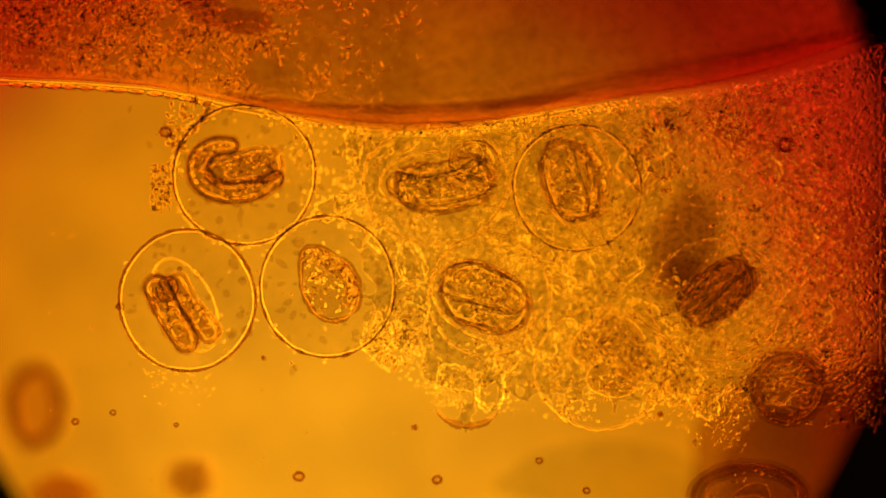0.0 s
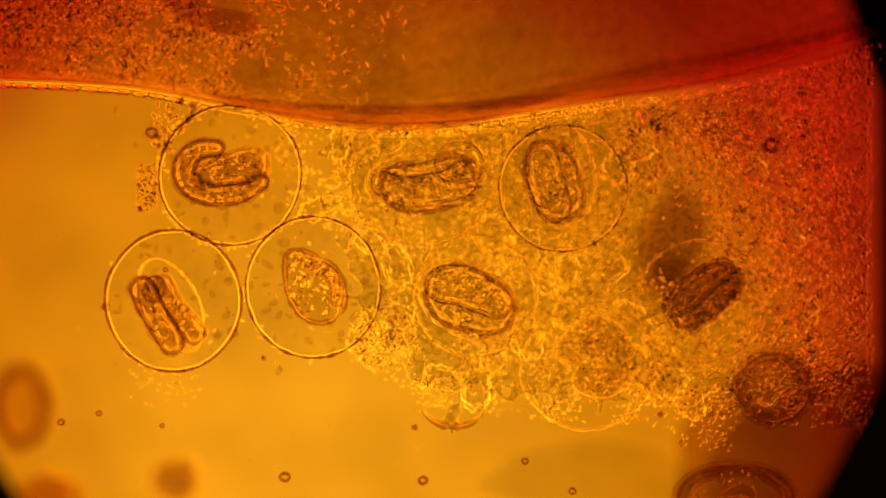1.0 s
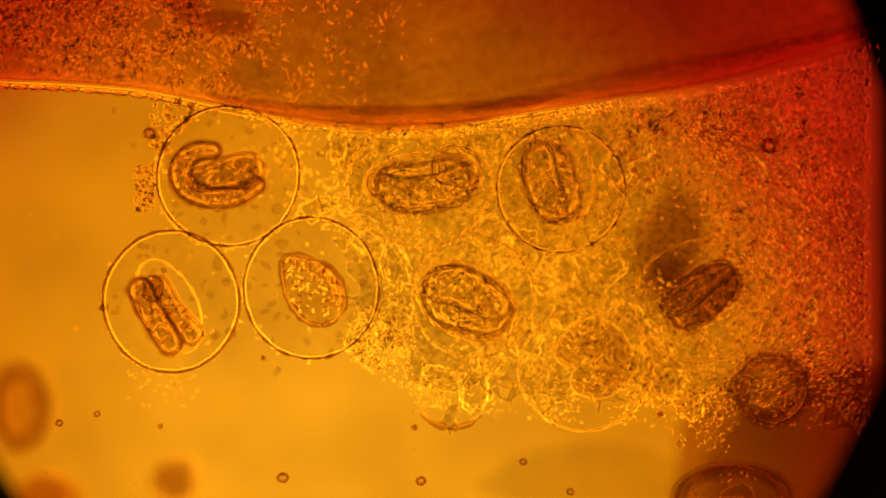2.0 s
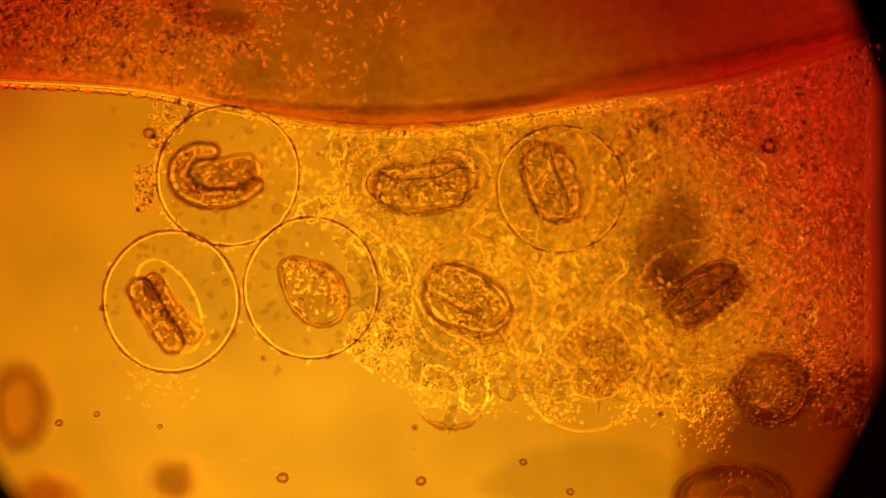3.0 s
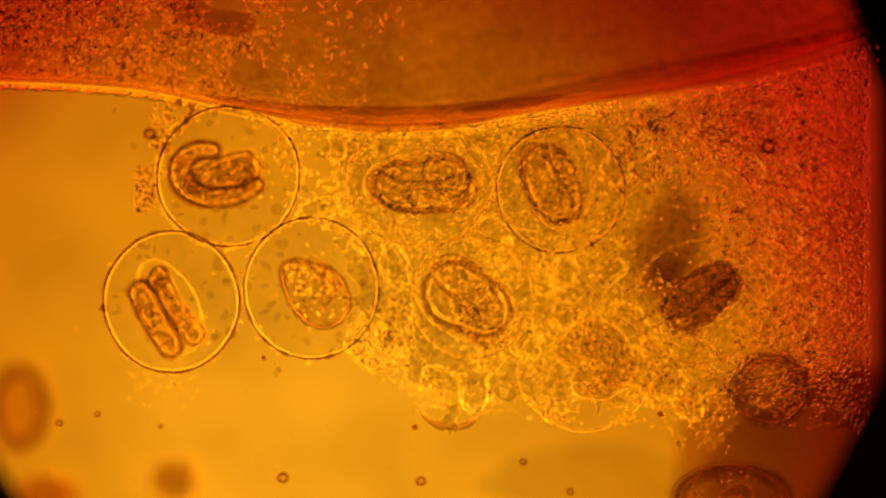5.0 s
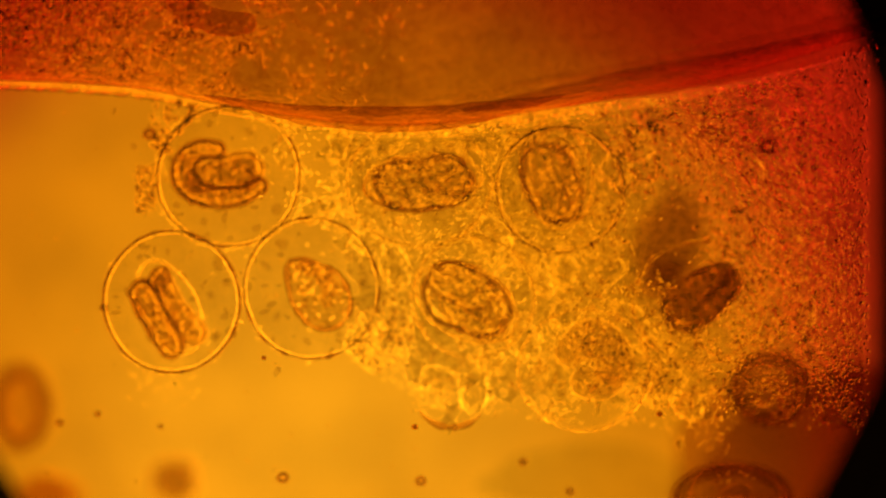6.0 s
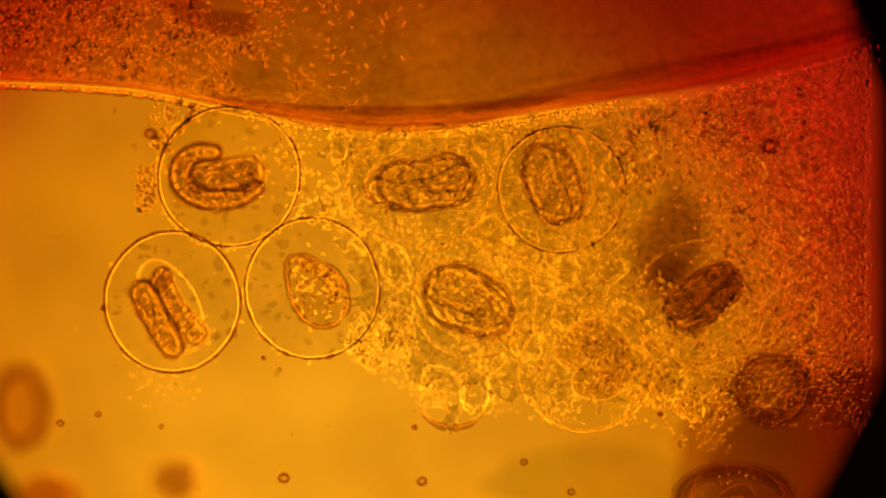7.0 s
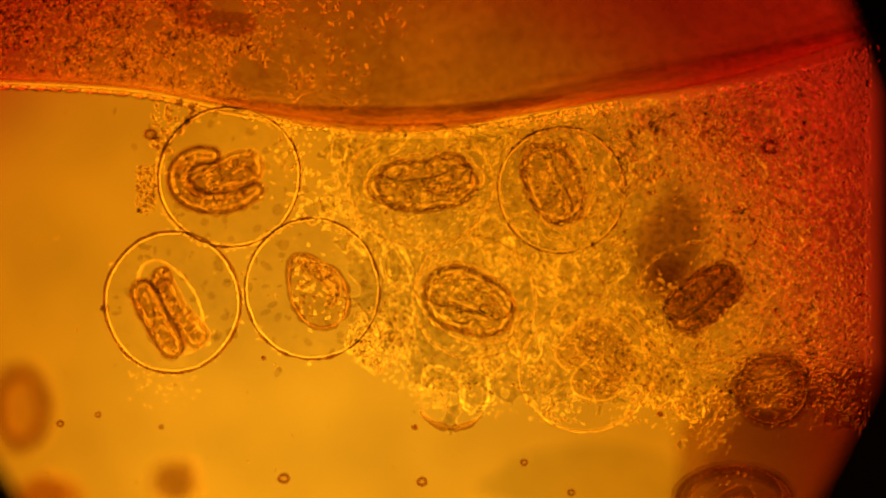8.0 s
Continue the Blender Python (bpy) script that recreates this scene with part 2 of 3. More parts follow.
def iris():
    """The field iris: a ring and overlapping black blades round the lit opening."""
    base = thing("iris_diaphragm", (0, 0, IRIS_Z), "black steel iris blades round the lit round field", "diaphragm")
    bm = bmesh.new()
    rings = []
    for i in range(96):
        w = 2 * math.pi * i / 96
        rings.append([bm.verts.new((r * math.cos(w), r * math.sin(w), z)) for r, z in ((1.25, 0.03), (1.6, 0.03), (1.6, 0.10), (1.25, 0.10))])
    rings.append(rings[0])
    skin(bm, rings, closed=False)
    part("ring", bm, BLADE, base)
    # each blade: a point of its inner edge on the stage grid, and the way of the edge
    for n, (u, v, du, dv, bow) in enumerate([(1531, 80, 62, 170, 0.06), (1563, 400, 0, 100, 0.05), (1506, 786, -97, 190, 0.07), (900, 1120, -100, 0, 0.05), (8, 858, -45, -72, 0.02),
                                        (-120, 420, 0, -100, 0.05), (60, -120, 80, -60, 0.05), (800, -330, 100, 0, 0.05)]):
        p = at(u, v, IRIS_Z)
        along = Vector((du, -dv, 0)).normalized()
        out = Vector((-along.y, along.x, 0))
        if out.dot(Vector((p.x, p.y, 0))) < 0:
            out = -out
        bm = bmesh.new()
        cols = []
        for s in np.linspace(-0.62, 0.62, 25):
            e = Vector((p.x, p.y, 0)) + along * s + out * (-0.013 - bow * s * s + 0.0015 * noise.noise(Vector((s * 30, n, 0))))
            f = e.normalized() * max(1.30, e.length + 0.05)
            z = n % 2 * 0.006 + n * 0.0005
            cols.append([bm.verts.new((e.x, e.y, z)), bm.verts.new((f.x, f.y, z)), bm.verts.new((f.x, f.y, z + 0.004)), bm.verts.new((e.x, e.y, z + 0.004))])
        skin(bm, cols)
        part("blade", bm, BLADE, base, smooth=False)
    # dust that lies in the plane of the field stop and so stays with it
    for u, v, r in ((734, 757, 5.5), (466, 634, 4.5), (1169, 734, 5.5)):
        bm = blob(r / 1000, r / 1100, r / 1600, seed=u, lump=0.5, freq=2.5, detail=3, lift=False)
        q = at(u, v, 0.13)
        bmesh.ops.translate(bm, verts=bm.verts, vec=(q.x, q.y, 0.13 - IRIS_Z))
        part("dust_speck", bm, SPECK_RING, base, "dark dust speck")
    return base


IRIS = iris()


# ---- the big worm along the top ----
EDGE = [(-150, 140), (0, 149), (130, 155), (260, 167), (380, 192), (500, 212), (620, 228), (720, 230), (830, 222), (950, 205), (1080, 180), (1220, 158), (1340, 130), (1480, 88), (1700, 20)]


def edge_v(u):
    return float(np.interp(u, [p[0] for p in EDGE], [p[1] for p in EDGE]))


def strip(line, depth, height, name, material, parent, origin, seed=0, nx=120, ny=26, lump=0.03, thin=0.0):
    """A broad soft body: its near rim follows the line, its back rises away from it. Closed below."""
    pts, _ = spline(line, nx)
    bm = bmesh.new()
    rows = []
    for i in range(nx):
        ring = []
        for j in range(ny):
            s = j / (ny - 1)
            u, v = pts[i, 0], pts[i, 1] - depth * s ** 1.4
            z = height * (math.sqrt(max(0, 1 - (1 - min(1, s * 2.2)) ** 2))) + 0.004
            z *= 1 + lump * noise.noise(Vector((u * 0.02, v * 0.02, seed))) * 3
            p = at(u, v, z) - origin
            ring.append(bm.verts.new(p))
        for j in reversed(range(ny)):
            s = j / (ny - 1)
            u, v = pts[i, 0], pts[i, 1] - depth * s ** 1.4
            p = at(u, v, 0.003) - origin
            ring.append(bm.verts.new((p.x, p.y, 0.0025)))
        rows.append(ring)
    skin(bm, rows)
    return part(name, bm, material, parent)


def worm():
    o = at(700, 0, 0)
    w = thing("roundworm_body", o, "large brown translucent roundworm body lying along the eggs", "worm")
    strip([(u, v - 8) for u, v in EDGE], 620, 0.34, "trunk", WORM, w, o)
    # the cuticle: a clear bead along the rim, scalloped by its rings on one stretch
    pts = [(*(at(u, v, 0) - o)[:2], 0.0055 if u < 1000 else 0.0022) for u, v in EDGE]
    part("cuticle", limb(pts, steps=150, lump=0.05, segments=12, base=0.002), CUTICLE, w, "clear double-edged cuticle rim")
    pts = [(*(at(u, v - 13, 0) - o)[:2], 0.004) for u, v in EDGE]
    part("inner_line", limb(pts, steps=150, lump=0.05, segments=10, base=0.05), CUTICLE, w)
    line, _ = spline(EDGE, 400)
    u = 2.0
    k = 0
    while u < 345:
        v = float(np.interp(u, line[:, 0], line[:, 1]))
        q = at(u, v + 3, 0) - o
        bm = blob(0.0165, 0.0058, 0.010, seed=k, lump=0.12, detail=3)
        bmesh.ops.rotate(bm, verts=bm.verts, matrix=Matrix.Rotation(-0.07 - 0.1 * (u > 250), 3, "Z"))
        bmesh.ops.translate(bm, verts=bm.verts, vec=(q.x, q.y, 0.002))
        part("cuticle_ring", bm, CUTICLE, w)
        u += 30 + 5 * math.sin(k * 2.1)
        k += 1
    # the folded flank towards one end: a ridge, and a dark-tinted tube as the furrow under it
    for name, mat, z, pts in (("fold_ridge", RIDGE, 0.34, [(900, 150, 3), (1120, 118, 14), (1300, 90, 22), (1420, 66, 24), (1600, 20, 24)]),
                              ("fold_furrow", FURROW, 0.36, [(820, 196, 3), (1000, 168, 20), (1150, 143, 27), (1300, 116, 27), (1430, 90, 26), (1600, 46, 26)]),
                              ("gut_wall", GUT, 0.22, [(360, 168, 2), (500, 196, 14), (600, 208, 20), (720, 210, 22), (850, 198, 18), (1000, 168, 2)])):
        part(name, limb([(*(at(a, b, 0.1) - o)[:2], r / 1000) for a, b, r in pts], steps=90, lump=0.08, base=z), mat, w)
    # the dark wall round an egg still inside, at the upper rim
    part("inner_egg_wall", limb([(*(at(a, b, 0.1) - o)[:2], r / 1000) for a, b, r in [(300, -50, 22), (325, 6, 26), (380, 36, 24), (440, 40, 18)]], steps=60, lump=0.2, base=0.25), GUT, w)
    # granular tissue that shows through the skin
    rng = np.random.default_rng(5)
    for name, mat, n, size in (("tissue_granules", FIBRE, 11000, (0.0013, 0.0034)), ("brown_fibres", GRAIN_DARK, 4200, (0.0016, 0.0036))):
        uu = rng.uniform(-40, 1000, n)
        top = np.interp(uu, line[:, 0], line[:, 1]) - 22
        vv = top - rng.uniform(0, 1, n) ** 0.8 * (top + 30)
        thick = np.clip((800 - uu) / 560, 0, 1) ** 1.8
        thick *= np.array([0.55 + 1.1 * noise.noise(Vector((a * 0.014, b * 0.02, 4))) for a, b in zip(uu, vv)])
        keep = rng.uniform(0, 1, n) < thick
        c = np.array([(at(a, b, 0.1) - o)[:] for a, b in zip(uu[keep], vv[keep])])
        c[:, 2] = rng.uniform(0.02, 0.10, len(c))
        tagged(grains(name, c, rng.uniform(*size, len(c)), mat, w, long=3.0), kind="stuff")
    # bright beads that line the rim
    uu = rng.uniform(430, 1100, 420)
    c = np.array([(at(a, edge_v(a) + b, 0.1) - o)[:] for a, b in zip(uu, rng.normal(4, 4, len(uu)))])
    c[:, 2] = rng.uniform(0.02, 0.08, len(c))
    tagged(grains("rim_beading", c, rng.uniform(0.0015, 0.0042, len(c)), YOLK, w, long=1.8), kind="stuff")
    return w


worm()

# ---- eggs: a membrane cup and, as a thing of its own, the folded embryo in it ----
MOVES = []


def hoop(rx, ry, minor, z, seed, wobble=0.02, arc=None, segments=120, rough=1.0):
    """A soft ring whose thickness and radius wander, at height z; arc: (from, to) degrees, for a torn one."""
    bm = bmesh.new()
    full = arc is None
    a0, a1 = (0, 360) if full else arc
    count = segments if full else max(8, int(segments * (a1 - a0) / 360))
    rings = []
    for i in range(count if full else count + 1):
        w = radians(a0 + (a1 - a0) * i / count)
        c, d = math.cos(w), math.sin(w)
        q = 1 + wobble * noise.noise(Vector((c * 1.3 + seed * 5.1, d * 1.3, 0.3))) + wobble * 0.35 * noise.noise(Vector((c * 7 + seed, d * 7, 2)))
        m = minor * (1 + rough * 0.7 * noise.noise(Vector((c * 5 + seed * 3, d * 5, 7))) + rough * 0.35 * noise.noise(Vector((c * 22 + seed, d * 22, 1))))
        m = max(m, minor * 0.22)
        if not full:
            m *= math.sin(math.pi * (0.04 + 0.92 * i / count)) ** 0.6
        ring = []
        for k in range(10):
            t = 2 * math.pi * k / 10
            ring.append(bm.verts.new(((rx * q + m * math.cos(t)) * c, (ry * q + m * math.cos(t)) * d, z + m * 1.3 * math.sin(t))))
        rings.append(ring)
    if full:
        rings.append(rings[0])
    skin(bm, rings, closed=not full)
    return bm


def egg_membrane(u, v, ru, rv, turn=0, mat=None, height=0.06, thick=0.0028, seed=0, arc=None, beads=0, rough=1.0, label="thin clear round egg membrane resting on the slide"):
    ob = thing("egg_membrane", at(u, v, 0.0), label, "egg membrane", "egg membranes on the slide")
    ob.rotation_euler = (0, 0, radians(turn))
    part("wall", bowl(ru / 1000, rv / 1000, height - 0.002, 0.003, seed=seed, arc=arc), WALL, ob)
    part("rim", hoop(ru / 1000, rv / 1000, thick, height, seed, arc=arc, rough=rough), mat or SHELL, ob)
    # a clear ring added to gleam as the rim's bright inner line
    if (mat or SHELL) is SHELL:
        part("rim_gleam", hoop(ru / 1000 - thick - 0.0018, rv / 1000 - thick - 0.0018, 0.0016, height, seed, arc=arc, rough=rough), GLEAM, ob, "clear ring shaping the bright line inside the rim")
        part("fluid", blob(ru / 1000 * 0.97, rv / 1000 * 0.97, 0.020, seed=seed, lump=0.02), FLUID, ob, "clear mottled egg fluid")
    if beads:
        rng = np.random.default_rng(seed + 500)
        w = rng.uniform(0, 2 * math.pi, beads * 2)
        w = w[np.array([noise.noise(Vector((math.cos(x) * 2, math.sin(x) * 2, seed))) for x in w]) > -0.1][:beads]
        k = rng.normal(1.01, 0.025, len(w))
        c = np.stack([ru / 1000 * k * np.cos(w), rv / 1000 * k * np.sin(w), height + rng.uniform(-0.02, 0.01, len(w))], 1)
        tagged(grains("rim_grit", c, rng.uniform(0.0015, 0.0038, len(w)), GRAIN, ob, seed=seed), kind="stuff")
    return ob


def contour(me, segments, steps, minor, seed, inset=0.0):
    """A thin uneven tube along the outline of a limb with that many segments and steps, moved inwards by inset."""
    co = np.array([p.co[:] for p in me.vertices]).reshape(steps, segments, 3)
    line = np.vstack([co[:, 0], co[::-1, segments // 2]])
    run = np.concatenate([[0], np.cumsum(np.linalg.norm(np.diff(np.vstack([line, line[:1]])[:, :2], axis=0), axis=1))])
    want = np.linspace(0, run[-1], 110, endpoint=False)
    line = np.vstack([line, line[:1]])
    pts = np.array([np.interp(want, run, line[:, k]) for k in range(3)]).T
    pts = (pts + np.roll(pts, 1, 0) + np.roll(pts, -1, 0)) / 3
    z = float(pts[:, 2].mean())
    bm = bmesh.new()
    rings = []
    raw = pts.copy()
    x, y = raw[:, 0], raw[:, 1]
    inward = 1.0 if np.sum(x * np.roll(y, -1) - np.roll(x, -1) * y) > 0 else -1.0
    for i in range(110):
        along = raw[(i + 1) % 110, :2] - raw[i - 1, :2]
        along = along / (np.linalg.norm(along) + 1e-9)
        pts[i, :2] += inward * inset * np.array((-along[1], along[0]))
        m = minor * (1 + 1.1 * noise.noise(Vector((pts[i, 0] * 60 + seed * 3, pts[i, 1] * 60, seed))))
        rings.append([bm.verts.new((pts[i, 0] - along[1] * m * math.cos(t), pts[i, 1] + along[0] * m * math.cos(t), z + m * math.sin(t))) for t in np.arange(8) * math.pi / 4])
    rings.append(rings[0])
    skin(bm, rings, closed=False)
    return bm


def embryo(u, v, label, limbs, envelope=None, mat=None, seed=0, yolk=210, base=0.004, edged=("trunk", "tail", "head")):
    """limbs: (name, [(u, v, r) ...], rows of (t, du, dv, turn)) on the stage grid; a limb turns about its middle."""
    o = at(u, v, base)
    ob = thing("embryo", o, label, "embryo", "embryos in their eggs")
    if envelope:
        eu, ev, ra, rb, turn = envelope
        e = part("envelope", bowl(ra / 1000, rb / 1000, 0.048, 0.003, seed=seed, wobble=0.05, segments=72), WALL, ob, "clear oval envelope")
        part("envelope_rim", hoop(ra / 1000, rb / 1000, 0.0024, 0.05, seed, wobble=0.05, rough=1.5), ENVELOPE, e)
        e.matrix_basis = Matrix.Translation(at(eu, ev, base) - o) @ pose(0, 0, 0, 0, 0, turn)
    for n, (name, pts, rows) in enumerate(limbs):
        cu, cv = np.mean([p[0] for p in pts]), np.mean([p[1] for p in pts])
        local = [((a - cu) / 1000, (cv - b) / 1000, r / 1000) for a, b, r in pts]
        m = mat or BODY
        lo = part(name, limb(local, flat=0.22 if name == "belly" else 0.5, square=0.8, segments=28, seed=seed + n * 3 + 1, base=0.003, lump=0.06), BELLY if name == "belly" and m is not BODY_DARK else m, ob)
        # a brown tube added for the soft shade round the outline
        if n == 0 and edged:
            part("shade_halo", contour(lo.data, 28, 34, 0.0048, seed + n + 50), HALO_SOFT if name == "trunk" and m is BODY_BROWN else HALO_TORN, lo, "soft brown halo, shade painted round the outline")
        # the outline's dark refraction line, put in as a tinted tube
        if name in edged:
            part("edge_shade", contour(lo.data, 28, 34, 0.0021 if name == "trunk" else 0.0016, seed + n), EDGE_SHADE_DIM if name == "tail" else EDGE_SHADE, lo, "dark outline shade as a thin tinted tube")
        # a clear tube added to bend light into a bright inner line
        if name in edged or (n == 0 and name == "belly"):
            part("skin_gleam", contour(lo.data, 28, 34, 0.0032, seed + n + 90, inset=0.0092), GLEAM, lo, "clear tube shaping the gleam inside the outline")
        if yolk and name != "belly":
            rng = np.random.default_rng(seed * 10 + n)
            path, run = spline(local, 40)
            count = int(0.7 * yolk * min(1.5, run * path[:, 2].mean() / 0.12 / 0.028))
            k = rng.integers(3, 37, count)
            w = rng.uniform(0, 2 * math.pi, count)
            q = rng.uniform(0, 1, count) ** 0.4 * 0.88
            c = np.stack([path[k, 0] + path[k, 2] * q * np.cos(w), path[k, 1] + path[k, 2] * q * np.sin(w),
                          0.003 + max(p[2] for p in local) * 0.48 * (1.0 + 0.5 * rng.uniform(-1, 1, count))], 1)
            dark = rng.uniform(0, 1, count) < (0.42 if m in (BODY_BROWN, BODY_DARK) else 0.3)
            r = rng.uniform(0, 1, count) ** 1.5 * 0.0030 + 0.0013
            tagged(grains("yolk_granules", c[~dark], r[~dark], YOLK, lo, seed=seed, long=2.4), kind="stuff")
            tagged(grains("pigment_granules", c[dark], r[dark] * 1.25, PIGMENT, lo, seed=seed + 1, long=2.0), kind="stuff")
        c0 = at(cu, cv, base) - o
        z = 0.0045 * n
        lo.location = (c0.x, c0.y, z)
        if rows:
            MOVES.append((lo, [(t, pose(c0.x + du / 1000, c0.y - dv / 1000, z, 0, 0, turn)) for t, du, dv, turn in rows]))
    return ob


# A: beside the cuticle, a coiled embryo that slowly straightens
egg_membrane(404, 312, 127, 124, seed=1, thick=0.0018, rough=1.9, beads=300)
embryo(392, 308, "coiled granular brown embryo turning inside its egg",
       [("trunk", [(460, 324, 14), (422, 344, 17), (372, 349, 19), (330, 329, 21), (321, 292, 20), (347, 267, 17), (384, 266, 13)],
         [(0, 2, -5, 2), (0.5, 2, -3, 2), (1.5, 0, 0, 0), (3, -4, 3, 0), (4.5, -5, 1, 0), (6, 2, -1, -2), (7, -4, 4, -2), (8, -6, 9, 0)]),
        ("belly", [(348, 310, 36), (395, 312, 40), (434, 312, 32)], [(0, 0, -4, 2), (1.5, 0, 0, 0), (4.5, -6, 2, 2), (6, -2, 0, 0), (7, -4, 4, 2), (8, -6, 6, 6)]),
        ("tail", [(348, 318, 20), (392, 306, 28), (432, 298, 33), (450, 299, 28)],
         [(0, 2, -6, -3), (0.5, 3, -6, 2), (1.5, 0, 0, 0), (3, -5, 4, -2), (4.5, -9, 2, 3), (6, -6, 2, 0), (7, -4, 5, -4), (8, -6, 2, 7)])], seed=1, mat=BODY_BROWN)
# B: a bean with a raised head
egg_membrane(742, 325, 128, 112, mat=FAINT, thick=0.0019, rough=1.9, seed=2, beads=60, label="faint clear egg membrane among loose tissue")
embryo(752, 314, "bean-shaped granular embryo bending inside its egg",
       [("belly", [(700, 326, 38), (752, 332, 44), (800, 322, 45)], [(0, 4, 2, 4), (1.5, 0, 0, 3), (3, -6, 4, 0), (4.5, -6, 2, 0), (6, -4, -4, 0), (7, -2, -4, 0), (8, -2, -4, 0)]),
        ("trunk", [(666, 322, 18), (705, 338, 25), (760, 338, 28), (805, 325, 30), (826, 308, 24)],
         [(0, 4, -1, 3), (1.5, 0, 0, 0), (3, -4, 6, -4), (4.5, -2, 12, -10), (6, -7, 6, 0), (7, -7, 6, 2), (8, -3, 4, 0)]),
        ("head", [(788, 302, 24), (806, 292, 36), (828, 300, 28)],
         [(0, 2, -4, 10), (1.5, 0, 0, 0), (3, -6, 10, -18), (4.5, -18, 12, -40), (6, -24, 16, -10), (7, -22, 14, 10), (8, -18, 14, 25)]),
        ("tail", [(676, 306, 11), (706, 296, 13), (740, 294, 11)],
         [(0, 4, 8, -4), (1.5, 2, 8, -6), (3, 2, 8, -6), (4.5, 2, 4, 4), (6, 14, -4, 0), (7, 16, 0, 2), (8, 16, 0, 0)])],
       envelope=(748, 320, 104, 50, 4), seed=2)
# C: an upright one in a wide oval envelope
egg_membrane(992, 335, 114, 112, seed=3, mat=SHELL, thick=0.0018, rough=1.9, beads=70)
embryo(985, 315, "upright granular embryo folded inside an oval envelope",
       [("belly", [(960, 286, 38), (974, 320, 47), (990, 360, 38)], [(0, 6, 0, 0), (1.5, 0, 0, 0), (4.5, 2, 2, 4), (8, 2, 2, 4)]),
        ("trunk", [(955, 268, 25), (958, 310, 31), (970, 350, 31), (980, 375, 23)],
         [(0, 8, 0, 2), (0.5, 5, 2, 0), (1.5, 0, 0, 0), (3, -2, 0, 6), (4, 2, 8, 10), (4.5, 2, 4, 14), (6, 0, 0, 8), (7, 2, 4, 6), (8, 0, 2, 10)]),
        ("tail", [(984, 252, 13), (1008, 288, 19), (1012, 335, 19), (998, 374, 14)],
         [(0, 16, 2, 6), (0.5, 10, 4, 4), (1.5, -2, 0, 0), (3, -4, 10, 6), (4, 0, 14, 4), (4.5, -6, 14, 10), (6, 4, 2, -2), (7, 6, 4, 2), (8, 6, 2, 2)])],
       envelope=(990, 314, 60, 90, 4), seed=3)
# D: the clear-cut egg at the open side
egg_membrane(303, 534, 121, 125, seed=4, thick=0.0026, rough=1.2, beads=40)
embryo(297, 547, "folded granular embryo with two square-ended limbs in a clear egg",
       [("trunk", [(247, 511, 23), (264, 546, 23), (287, 586, 23), (303, 613, 20)],
         [(0, 0, -3, 0), (1.5, 0, 0, 0), (3, 2, -2, 3), (3.5, 4, 0, 6), (4.5, 0, 4, 0), (6, 2, 4, 0), (8, 2, 3, -1)]),
        ("belly", [(262, 512, 30), (292, 555, 33), (314, 588, 29)], []),
        ("tail", [(285, 500, 17), (305, 540, 19), (328, 574, 21), (344, 594, 22)],
         [(0, 0, -2, 0), (1.5, -2, 0, 0), (3, -6, 0, 4), (3.5, -8, 4, 6), (4.5, 0, 2, 0), (6, 2, -2, 0), (8, 4, 2, 0)]),
        ("head", [(272, 500, 16), (277, 486, 18), (280, 480, 14)],
         [(0, -8, 24, 0), (1.5, -6, 22, 10), (3, -4, 16, 20), (3.5, -2, 10, 20), (4, 0, 0, 0), (4.5, 2, 2, -5), (6, 6, 4, -10), (8, 8, 4, 0)])],
       envelope=(299, 543, 50, 88, 26), seed=4, mat=BODY_BROWN)
# E: a dim teardrop
egg_membrane(551, 510, 119, 126, seed=5, mat=SHELL, thick=0.0018, rough=1.9, beads=80)
embryo(557, 508, "dim teardrop-shaped embryo curled in its egg",
       [("trunk", [(513, 458, 13), (536, 489, 41), (558, 520, 50), (570, 540, 40)],
         [(0, 2, -6, -6), (1.5, 0, 0, 0), (3, 2, 6, 10), (4.5, 2, 8, 12), (6, 10, 10, 4), (7, 6, 4, 0), (8, 8, 4, -4)]),
        ("tail", [(545, 468, 9), (573, 482, 12), (590, 508, 12), (586, 535, 9)],
         [(0, 4, 2, -4), (1.5, 0, 0, 0), (3, 4, 2, -10), (4.5, 0, 0, -16), (6, -8, -2, 0), (7, -4, -2, 4), (8, -4, 0, 6)])], seed=5, mat=BODY_DIM, yolk=220, edged=("tail",))
# F: the large oval
egg_membrane(838, 525, 108, 108, seed=6, mat=FAINT, thick=0.0019, rough=1.9, beads=60, label="faint clear egg membrane among loose tissue")
embryo(826, 532, "large oval granular embryo rolling inside its envelope",
       [("belly", [(790, 518, 48), (832, 536, 54), (872, 552, 42)], [(0, 2, -4, 0), (1.5, 0, 0, 0), (4.5, -2, -2, -8), (8, 0, 0, 0)]),
        ("trunk", [(770, 508, 26), (802, 507, 34), (848, 524, 32), (880, 546, 24)],
         [(0, 2, -6, 4), (1.5, 0, 0, 0), (3, 0, 0, -10), (4.5, 4, -6, -30), (6, 4, -2, -12), (7, 0, 4, -4), (8, 2, 0, 4)]),
        ("tail", [(784, 548, 17), (820, 572, 23), (856, 583, 21), (882, 578, 15)],
         [(0, 6, -6, 8), (1.5, 0, 0, 0), (3, 4, 0, -10), (4.5, 8, 4, -26), (6, 6, -4, -10), (7, 8, -2, 0), (8, 4, -6, 8)])],
       envelope=(827, 535, 96, 63, -28), seed=6)
